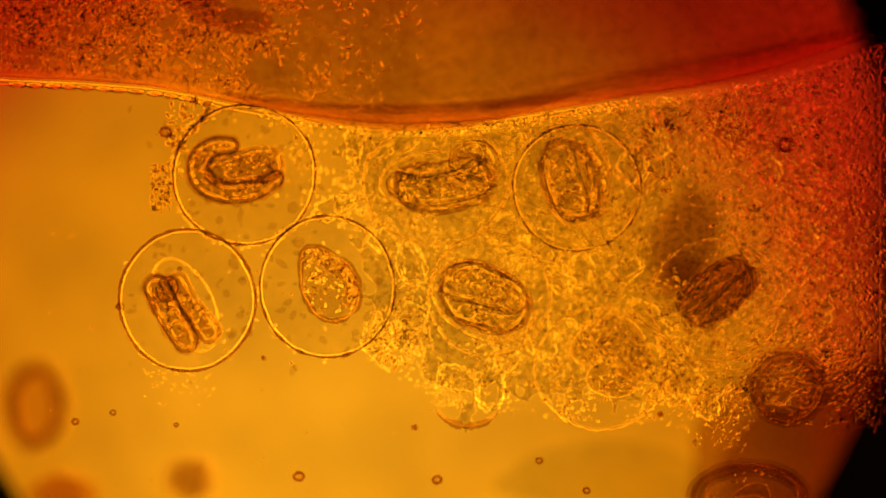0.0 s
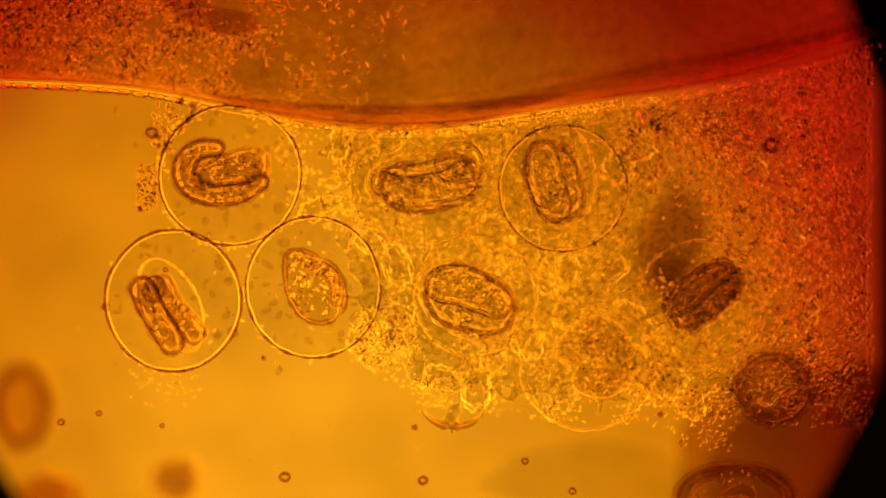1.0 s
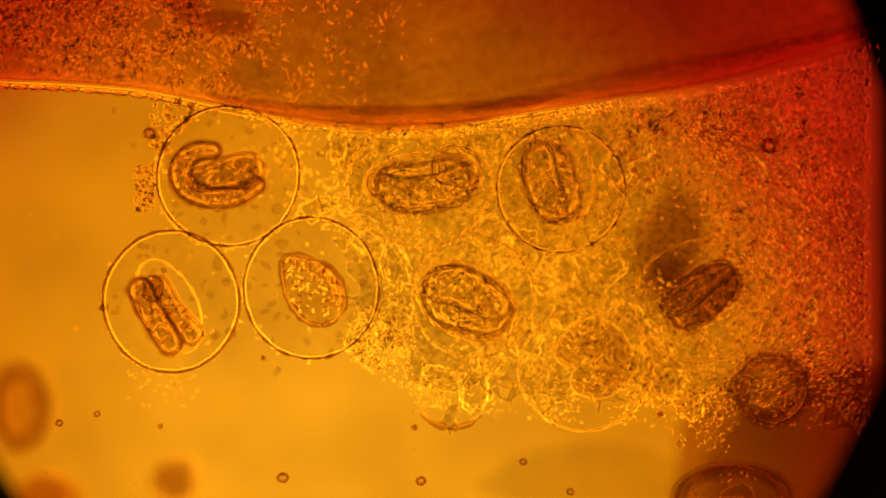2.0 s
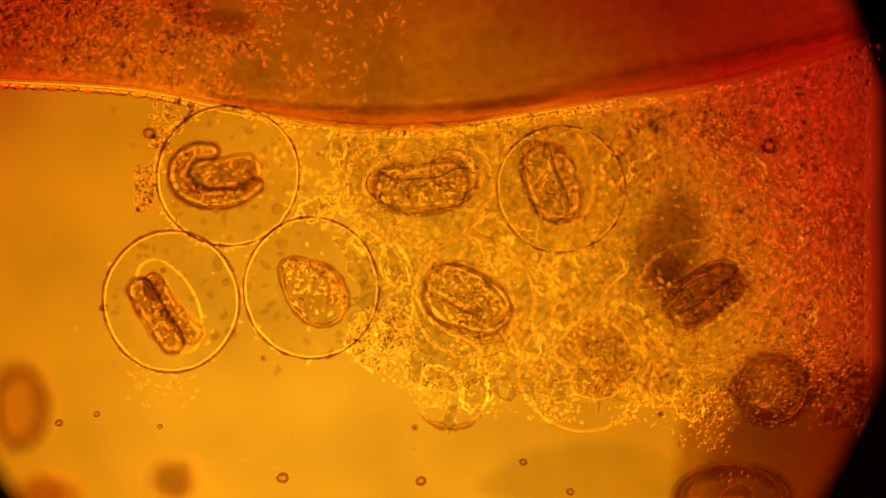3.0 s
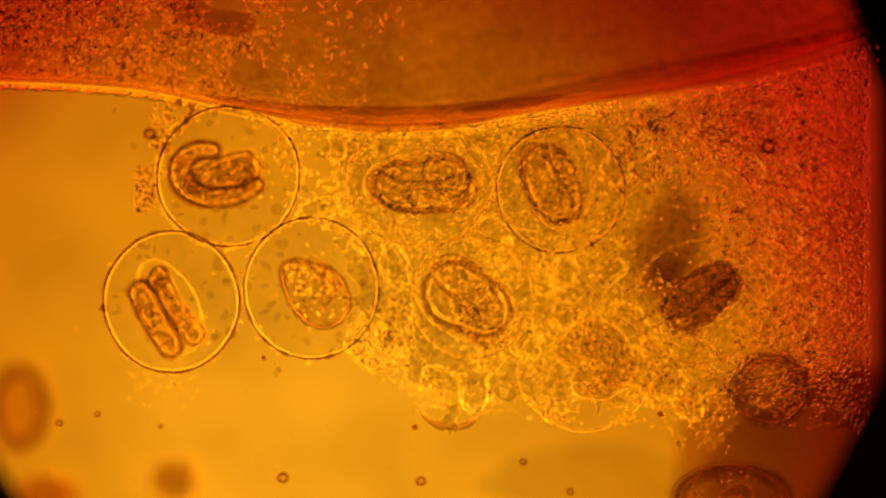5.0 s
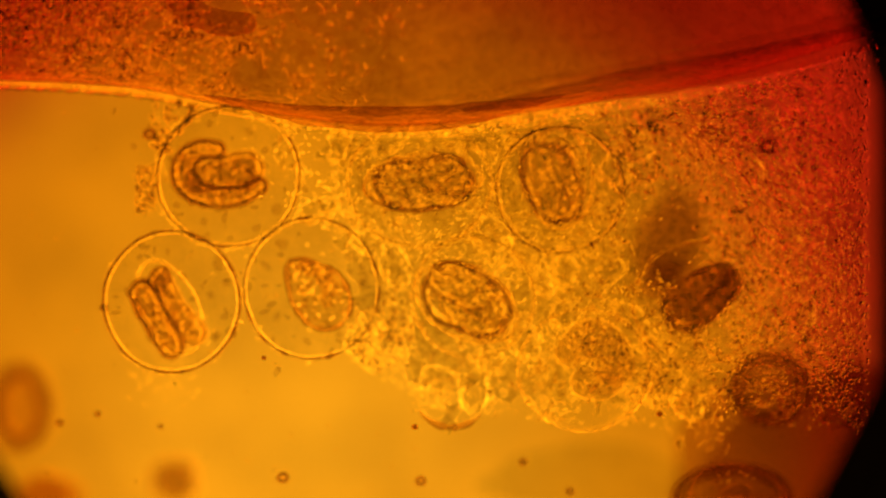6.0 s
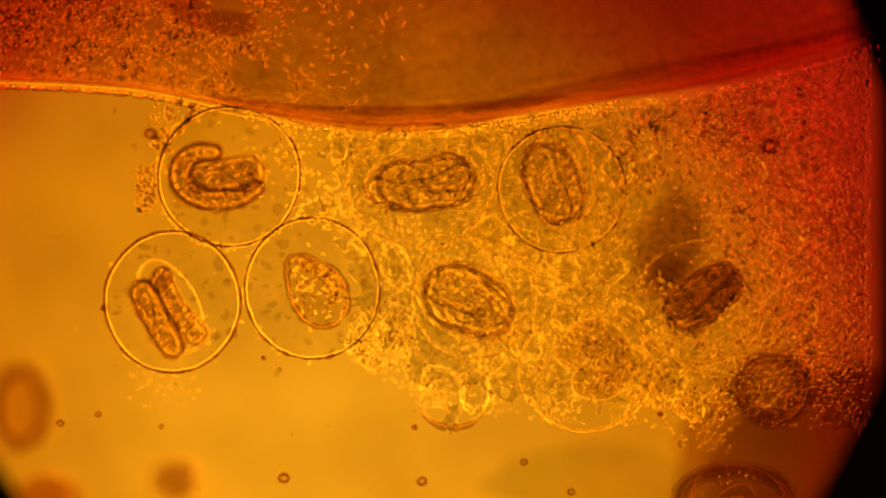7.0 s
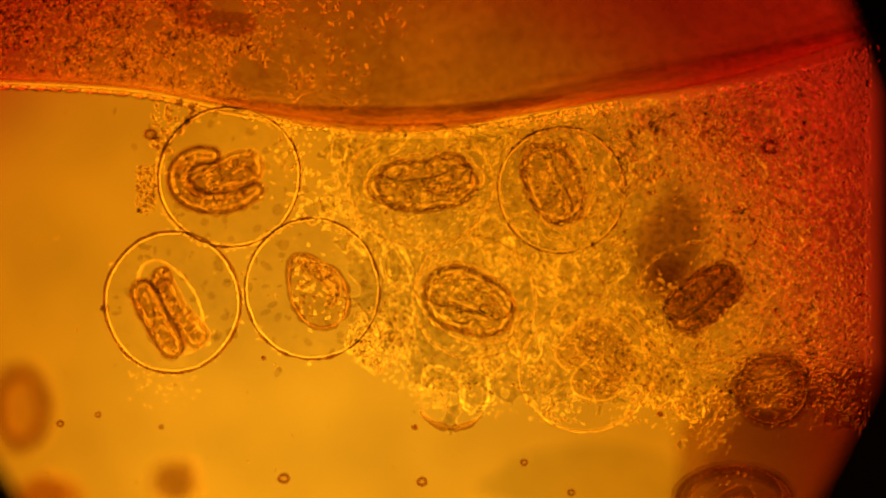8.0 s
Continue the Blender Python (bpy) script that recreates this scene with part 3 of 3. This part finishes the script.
# G: a dim one low down
egg_membrane(1035, 655, 118, 108, seed=7, mat=FAINT, thick=0.0019, rough=1.9, label="faint wide egg membrane with a bright lower rim")
embryo(1048, 640, "dim crumpled embryo in a faint egg",
       [("trunk", [(1005, 628, 26), (1035, 600, 34), (1075, 610, 36), (1090, 650, 34)], [(0, 0, -4, 4), (1.5, 0, 0, 0), (4.5, 2, 4, -6), (8, 0, 0, 4)]),
        ("tail", [(1030, 670, 24), (1060, 680, 28), (1085, 670, 20)], [(0, 0, 0, -4), (1.5, 0, 0, 0), (4.5, 2, 2, 6), (8, 0, 2, 0)])], seed=7, mat=BODY_DIM, yolk=120, edged=())
# H: the dark square-ended one
egg_membrane(1238, 535, 118, 108, seed=8, mat=FAINT, thick=0.0019, rough=1.9, beads=50, label="faint clear egg membrane among loose tissue")
embryo(1238, 530, "dark brown folded embryo with square ends",
       [("belly", [(1206, 548, 36), (1244, 522, 40), (1276, 500, 36)], [(0, 0, -4, 1), (1.5, 0, 0, 0), (3.5, 5, -2, -4), (4.5, 1, 0, 0), (8, 3, 2, 1)]),
        ("trunk", [(1182, 548, 17), (1213, 526, 25), (1253, 492, 24), (1283, 476, 17)], [(0, 0, -4, 2), (1.5, 0, 0, 0), (3.5, 6, -4, -4), (4.5, 2, 0, 0), (6, 4, 4, 0), (8, 4, 2, 2)]),
        ("tail", [(1219, 578, 15), (1250, 549, 20), (1285, 514, 20), (1304, 494, 15)], [(0, 0, -4, 0), (1.5, 0, 0, 0), (3.5, 4, 0, -4), (4.5, 0, 0, 0), (6, 2, 0, 4), (8, 2, 4, 0)])],
       mat=BODY_DARK, seed=8, yolk=260, edged=("trunk", "tail"))
# I, J: eggs further back, dark and round
for u, v, ru, rv, s in ((1365, 688, 62, 60, 11), (1298, 886, 100, 60, 12)):
    shell = egg_membrane(u, v, ru, rv, seed=s, mat=RIM_DARK, thick=0.004, height=0.05, rough=0.3, label="dark round egg with a thick rim")
    for minor, depth in ((0.010, 0.03), (0.017, 0.02)):
        part("rim_layer", hoop(ru / 1000 - 0.004, rv / 1000 - 0.004, minor, depth + 0.01, s, rough=0.3), RIM_DARK, shell)
    embryo(u, v, "dark coiled embryo in a round egg",
           [("trunk", [(u - ru * 0.55, v + rv * 0.3, ru * 0.25), (u - ru * 0.4, v - rv * 0.4, ru * 0.28), (u + ru * 0.2, v - rv * 0.55, ru * 0.28), (u + ru * 0.6, v - rv * 0.1, ru * 0.28), (u + ru * 0.45, v + rv * 0.45, ru * 0.22)],
             [(0, 0, 0, 0), (4, 0, 0, -6), (8, 0, 0, 5)]),
            ("tail", [(u - ru * 0.25, v + rv * 0.35, ru * 0.2), (u, v + rv * 0.05, ru * 0.26), (u + ru * 0.2, v - rv * 0.15, ru * 0.2)], [(0, 0, 0, 0), (4, 0, 0, 8), (8, 0, 0, -4)])],
           mat=BODY_DIM, seed=s, yolk=16, edged=())
# a torn egg skin
egg_membrane(800, 705, 62, 52, seed=9, mat=HALO_TORN, thick=0.0062, rough=0.8, arc=(205, 325), height=0.06, label="torn brown crescent of empty egg membrane")


# ---- droplets clinging under the slide, far out of focus ----
def droplet(u, v, ru, rv, turn, seed, label, z=-1.05, mat=None, deep=0.09):
    """A soft drop: a thin outer coat round a denser heart."""
    ob = thing("brown_droplet", at(u, v, z), label, "droplet", "droplets under the slide")
    ob.rotation_euler = (0, 0, radians(turn))
    part("coat", blob(ru / 1000, rv / 1000, deep, seed=seed, lump=0.3, freq=1.6, lift=False), mat or STAIN, ob)
    part("heart", blob(ru / 1350, rv / 1350, deep * 0.7, seed=seed + 20, lump=0.4, freq=1.8, lift=False), mat or STAIN, ob)


droplet(1186, 430, 66, 100, -14, 1, "brown oval droplet blurred under the slide", z=-0.96)
droplet(1178, 488, 44, 36, 10, 2, "brown oval droplet blurred under the slide", z=-0.96)
droplet(85, 880, 60, 45, 0, 3, "orange-brown round droplet blurred under the slide", mat=ORANGE)
droplet(312, 850, 44, 40, 0, 4, "brown small droplet blurred under the slide")
droplet(1270, 235, 60, 34, -10, 5, "brown small droplet blurred under the slide")
# an added brown-tinted drop that dims the lower right of the field
droplet(1420, 815, 250, 165, 30, 6, "broad brown tint added under the slide, dimming the corner", z=-1.13, mat=BROAD, deep=0.045)

stray = thing("stray_egg", at(36, 720, -0.94), "orange-brown oval stray egg blurred under the slide", "egg")
part("shell", hoop(0.044, 0.066, 0.020, 0, 3, wobble=0.08, rough=0.15), STAIN, stray)
part("yolk", blob(0.05, 0.072, 0.02, seed=5, lump=0.1, lift=False), ORANGE, stray, "orange yolk")

# a pale greenish drop added to dim the open water here
smear = part("pale_dimming", blob(0.19, 0.06, 0.05, seed=8, lump=0.2, freq=1.6, lift=False), PALE)
smear.location = at(1040, 845, -0.99)
tagged(smear, "pale greenish tint added under the slide, dimming the water", "smear")


# ---- loose granules and tissue ----
def scatter(name, label, count, box, size, mat, seed, shape=None, cat="granules", zmax=0.05, zmin=0.0):
    rng = np.random.default_rng(seed)
    u = rng.uniform(box[0], box[2], count * 4)
    v = rng.uniform(box[1], box[3], count * 4)
    keep = np.ones(len(u), bool)
    if shape:
        keep = np.array([rng.uniform() < shape(a, b) for a, b in zip(u, v)])
    u, v = u[keep][:count], v[keep][:count]
    r = rng.uniform(size[0], size[1], len(u)) / 1000
    c = np.array([at(a, b, 0.02)[:] for a, b in zip(u, v)])
    c[:, 2] = r * 1.35 + 0.001 + zmin + rng.uniform(0, 1, len(u)) ** 2 * zmax
    return tagged(grains(name, c, r, mat, seed=seed, long=1.7), label, cat, kind="stuff")


def clump(a, b, scale, seed):
    return noise.noise(Vector((a * scale, b * scale, seed)))


def clear_of(a, b):
    """Few granules lie over the brown oval droplet."""
    return float(np.clip((((a - 1183) / 78) ** 2 + ((b - 415) / 105) ** 2 - 0.5) / 1.0, 0.02, 1.0))


def in_field(a, b):
    """Loose tissue lies below the worm, between the open water and the far side."""
    if b < edge_v(a) + 8:
        return 0.0
    if any((a - eu) ** 2 + (b - ev) ** 2 < 112 ** 2 for eu, ev in ((404, 312), (303, 534), (551, 510))):
        return 0.02
    low = np.interp(a, [240, 420, 620, 760, 900, 1180, 1300, 1600], [300, 360, 640, 720, 740, 760, 880, 900])
    return 0.0 if b > low else clear_of(a, b) * float(np.clip(0.35 + 1.6 * clump(a, b, 0.012, 3), 0, 1))


scatter("loose_granules", "fine clear granules of loose tissue between the eggs", 3200, (270, 150, 1300, 780), (1.4, 3.6), GRAIN, 21, in_field)
scatter("brown_granules", "small brown granules scattered between the eggs", 620, (270, 150, 1300, 780), (2.0, 5.0), GRAIN_DARK, 22, in_field)
scatter("dense_granules", "dense reddish granules towards the far side", 3200, (1150, 40, 1538, 760), (2.0, 4.8), GRAIN, 23,
        lambda a, b: 0.0 if b < edge_v(a) + 8 else float(np.clip((a - 1150) / 260, 0, 1)) * float(np.clip((790 - b) / 190, 0, 1)) * float(np.clip((1530 - a) / 60, 0.2, 1)) * clear_of(a, b) * (0.55 + 0.8 * clump(a, b, 0.02, 8)))
scatter("dark_granules", "dark brown granules towards the far side", 950, (1020, 60, 1560, 720), (2.4, 5.6), GRAIN_DARK, 24,
        lambda a, b: 0.0 if b < edge_v(a) + 8 else 0.6 * clear_of(a, b) * float(np.clip((1500 - a) / 80, 0.05, 1)) * (0.5 + 1.2 * clump(a, b, 0.02, 18)), zmin=0.06, zmax=0.08)
scatter("granule_frill", "narrow frill of packed granules beside an egg", 150, (238, 292, 273, 376), (2.0, 4.6), GRAIN_DARK, 25)
scatter("granule_heap", "round heap of packed amber granules", 190, (610, 540, 735, 650), (2.5, 5.5), GRAIN_BROWN, 26,
        lambda a, b: 1.0 if ((a - 672) / 60) ** 2 + ((b - 595) / 54) ** 2 < 1 else 0.0)
scatter("granule_drift", "sparse granules under the clear egg", 44, (225, 655, 350, 720), (1.4, 3), GRAIN_BROWN, 27, lambda a, b: 0.8 if b < 690 else 0.3)
scatter("low_granules", "crumbled granules along the lower border", 460, (735, 630, 1180, 740), (1.5, 3.8), GRAIN_BROWN, 28,
        lambda a, b: float(np.clip(0.4 + 1.6 * clump(a, b, 0.016, 5), 0, 1)) * float(np.clip((745 - b) / 70, 0, 1)))
scatter("bank_granules", "loose amber granules along a bank of slime", 80, (1185, 670, 1290, 800), (1.4, 3.4), GRAIN_BROWN, 45,
        lambda a, b: float(np.clip(1 - abs(a - 1150 - 0.6 * (b - 600)) / 34, 0, 1)))


def tissue_film():
    """A thin uneven film of slime that the granules lie in."""
    step = 6.0
    us, vs = np.arange(520, 1540, step), np.arange(30, 912, step)
    bm = bmesh.new()
    tops, lows = {}, {}
    for i, u in enumerate(us):
        for j, v in enumerate(vs):
            ragged = 80 * clump(u, v, 0.022, 2) + 50 * clump(u, v, 0.06, 5)
            rim = 640 + ragged + np.interp(u, [560, 700, 760, 1150, 1230, 1620], [-110, 0, 85, 85, 95, 110])
            left = 572 + 1.2 * ragged + 40 * (v > 380)
            if v > rim or u < left or v < edge_v(u) + 10:
                continue
            q = 0.5 + 0.9 * clump(u, v, 0.03, 1) + 0.6 * clump(u, v, 0.075, 4)
            fade = min(1.0, (rim - v) / 120, (u - left) / 150, (v - edge_v(u) - 8) / 20, (1536 - u) / 60)
            z = 0.0018 + (0.0015 + 0.0050 * max(0.0, q)) * max(0.0, fade) * clear_of(u, v)
            p = at(u + 2 * clump(u, v, 0.2, 9), v + 2 * clump(u, v, 0.2, 10), z)
            tops[i, j] = bm.verts.new(p)
            lows[i, j] = bm.verts.new((p.x, p.y, 0.0015))
    edges = {}
    for (i, j) in tops:
        quad = [(i, j), (i + 1, j), (i + 1, j + 1), (i, j + 1)]
        if all(k in tops for k in quad):
            bm.faces.new([tops[k] for k in quad][::-1])
            bm.faces.new([lows[k] for k in quad])
            for a, b in zip(quad, quad[1:] + quad[:1]):
                edges[tuple(sorted((a, b)))] = edges.get(tuple(sorted((a, b))), 0) + 1
    for (a, b), n in edges.items():
        if n == 1:
            bm.faces.new((tops[a], tops[b], lows[b], lows[a]))
    for v in [v for v in bm.verts if not v.link_faces]:
        bm.verts.remove(v)
    # soften the ragged border
    rimmed = {k for pair, n in edges.items() if n == 1 for k in pair}
    near = {(i + di, j + dj) for i, j in rimmed for di in (-1, 0, 1) for dj in (-1, 0, 1)}
    for _ in range(4):
        moved = {}
        for k in near:
            if k in tops and tops[k].is_valid:
                around = [tops[q] for q in ((k[0] + 1, k[1]), (k[0] - 1, k[1]), (k[0], k[1] + 1), (k[0], k[1] - 1)) if q in tops and tops[q].is_valid]
                if around:
                    moved[k] = sum((q.co for q in around), Vector()) / len(around)
        for k, c in moved.items():
            tops[k].co = (tops[k].co + c) / 2
            lows[k].co.xy = tops[k].co.xy
    bmesh.ops.recalc_face_normals(bm, faces=bm.faces)
    ob = part("tissue_film", bm, FILM)
    tagged(ob, "thin uneven film of clear slime spread between the eggs", "film", kind="stuff")


tissue_film()


def droplet_ring(u, v, r):
    """A tiny bubble: a clear dome; its dark refraction ring is put in as a tinted hoop."""
    ob = thing("oil_droplet", at(u, v, 0.0), "tiny round clear droplet with a dark rim on the slide", "droplet", "tiny droplets on the slide")
    part("dome", blob(r / 1400, r / 1400, 0.003, seed=u, lump=0.08, detail=2), FLECK, ob)
    part("rim", hoop(r / 1100, r / 1250, r / 3000, 0.004, u, wobble=0.15, segments=40), SPECK_RING, ob)


for u, v, r in ((926, 818, 6), (1010, 871, 6), (500, 846, 9), (104, 749, 6), (171, 733, 5), (283, 755, 4), (264, 236, 10), (1362, 258, 14), (745, 852, 8), (183, 545, 6), (289, 479, 4)):
    droplet_ring(u, v, r)


scatter("cell_cluster", "round brownish cells clustered beside an egg", 46, (266, 180, 350, 300), (4, 8), GRAIN_DARK, 41, lambda a, b: 1.0 if (a - 404) ** 2 + (b - 312) ** 2 > 118 ** 2 else 0.15)
scatter("cell_cluster", "round brown cells clustered beside an egg", 46, (1075, 215, 1185, 345), (4.5, 9), GRAIN_DARK, 42, lambda a, b: 0.2 if (a - 992) ** 2 + (b - 335) ** 2 < 100 ** 2 else 0.9, zmin=0.03)
scatter("upper_granules", "fine clear granules drifting above the eggs", 6500, (430, 60, 1538, 780), (1.5, 3.7), GRAIN, 29,
        lambda a, b: 0.0 if b < edge_v(a) + 6 or b > np.interp(a, [430, 700, 900, 1300, 1600], [330, 480, 640, 700, 780]) + 60 * clump(a, b, 0.02, 15) else float(np.clip((a - 430) / 450, 0.1, 1)) * clear_of(a, b) * (0.7 + 0.8 * clump(a, b, 0.02, 12)), zmin=0.15, zmax=0.07)


def flecks():
    """Faint blotches in the clear eggs and the open water."""
    rng = np.random.default_rng(37)
    for n, (u, v) in enumerate([(385, 470), (400, 500), (372, 522), (396, 560), (408, 588), (380, 592), (390, 455), (470, 470), (490, 560), (620, 452), (625, 560), (600, 592), (500, 432), (640, 500),
                                (440, 232), (500, 290), (490, 370), (360, 392)]):
        bm = blob(rng.uniform(0.006, 0.013), rng.uniform(0.005, 0.010), rng.uniform(0.003, 0.006), seed=n + 90, lump=0.5, freq=2.2, detail=3)
        ob = part("faint_fleck", bm, FLECK)
        ob.matrix_basis = Matrix.Translation(at(u, v, 0.001)) @ pose(0, 0, 0, 0, 0, rng.uniform(0, 180))
        tagged(ob, "faint brownish fleck of slime on the slide", "fleck", "faint flecks on the slide")


flecks()
scatter("water_motes", "tiny faint motes in the open water", 90, (20, 190, 760, 870), (1.4, 3.2), GRAIN_DARK, 47, lambda a, b: 0.0 if b < edge_v(a) + 20 else 0.5)
scatter("slime_mottles", "faint soft mottles of slime over the clear eggs", 130, (200, 180, 700, 680), (3.0, 8.0), FLECK, 43,
        lambda a, b: 0.9 if any((a - eu) ** 2 + (b - ev) ** 2 < 120 ** 2 for eu, ev in ((404, 312), (303, 534), (551, 510))) else 0.25, zmin=0.10, zmax=0.06)


def tissue_shreds():
    rng = np.random.default_rng(31)
    spots = [(600, 250), (690, 250), (860, 250), (560, 370), (650, 430), (700, 470), (870, 410), (930, 440), (960, 500), (930, 600), (1000, 560), (1120, 560), (1130, 640), (870, 640), (780, 670),
             (840, 690), (700, 560), (640, 600), (1090, 300), (1130, 260), (1150, 200), (1160, 620), (1180, 680), (1220, 720), (1000, 480), (1080, 480), (1330, 300), (1400, 420), (1420, 560), (1350, 220)]
    for n, (u, v) in enumerate(spots):
        bm = blob(rng.uniform(0.020, 0.042), rng.uniform(0.016, 0.030), rng.uniform(0.006, 0.012), seed=n + 40, lump=0.45, freq=2.6)
        ob = part("tissue_shred", bm, JELLY)
        ob.matrix_basis = Matrix.Translation(at(u, v, 0.001)) @ pose(0, 0, 0, 0, 0, rng.uniform(0, 180))
        tagged(ob, "crumpled clear shred of loose tissue on the slide", "tissue shred", "tissue shreds between the eggs")


tissue_shreds()


# ---- what moves ----
def motions():
    walk(IRIS, [(t, pose(x, y, IRIS_Z)) for t, x, y in STAGE])
    for ob, rows in MOVES:
        walk(ob, rows)


motions()
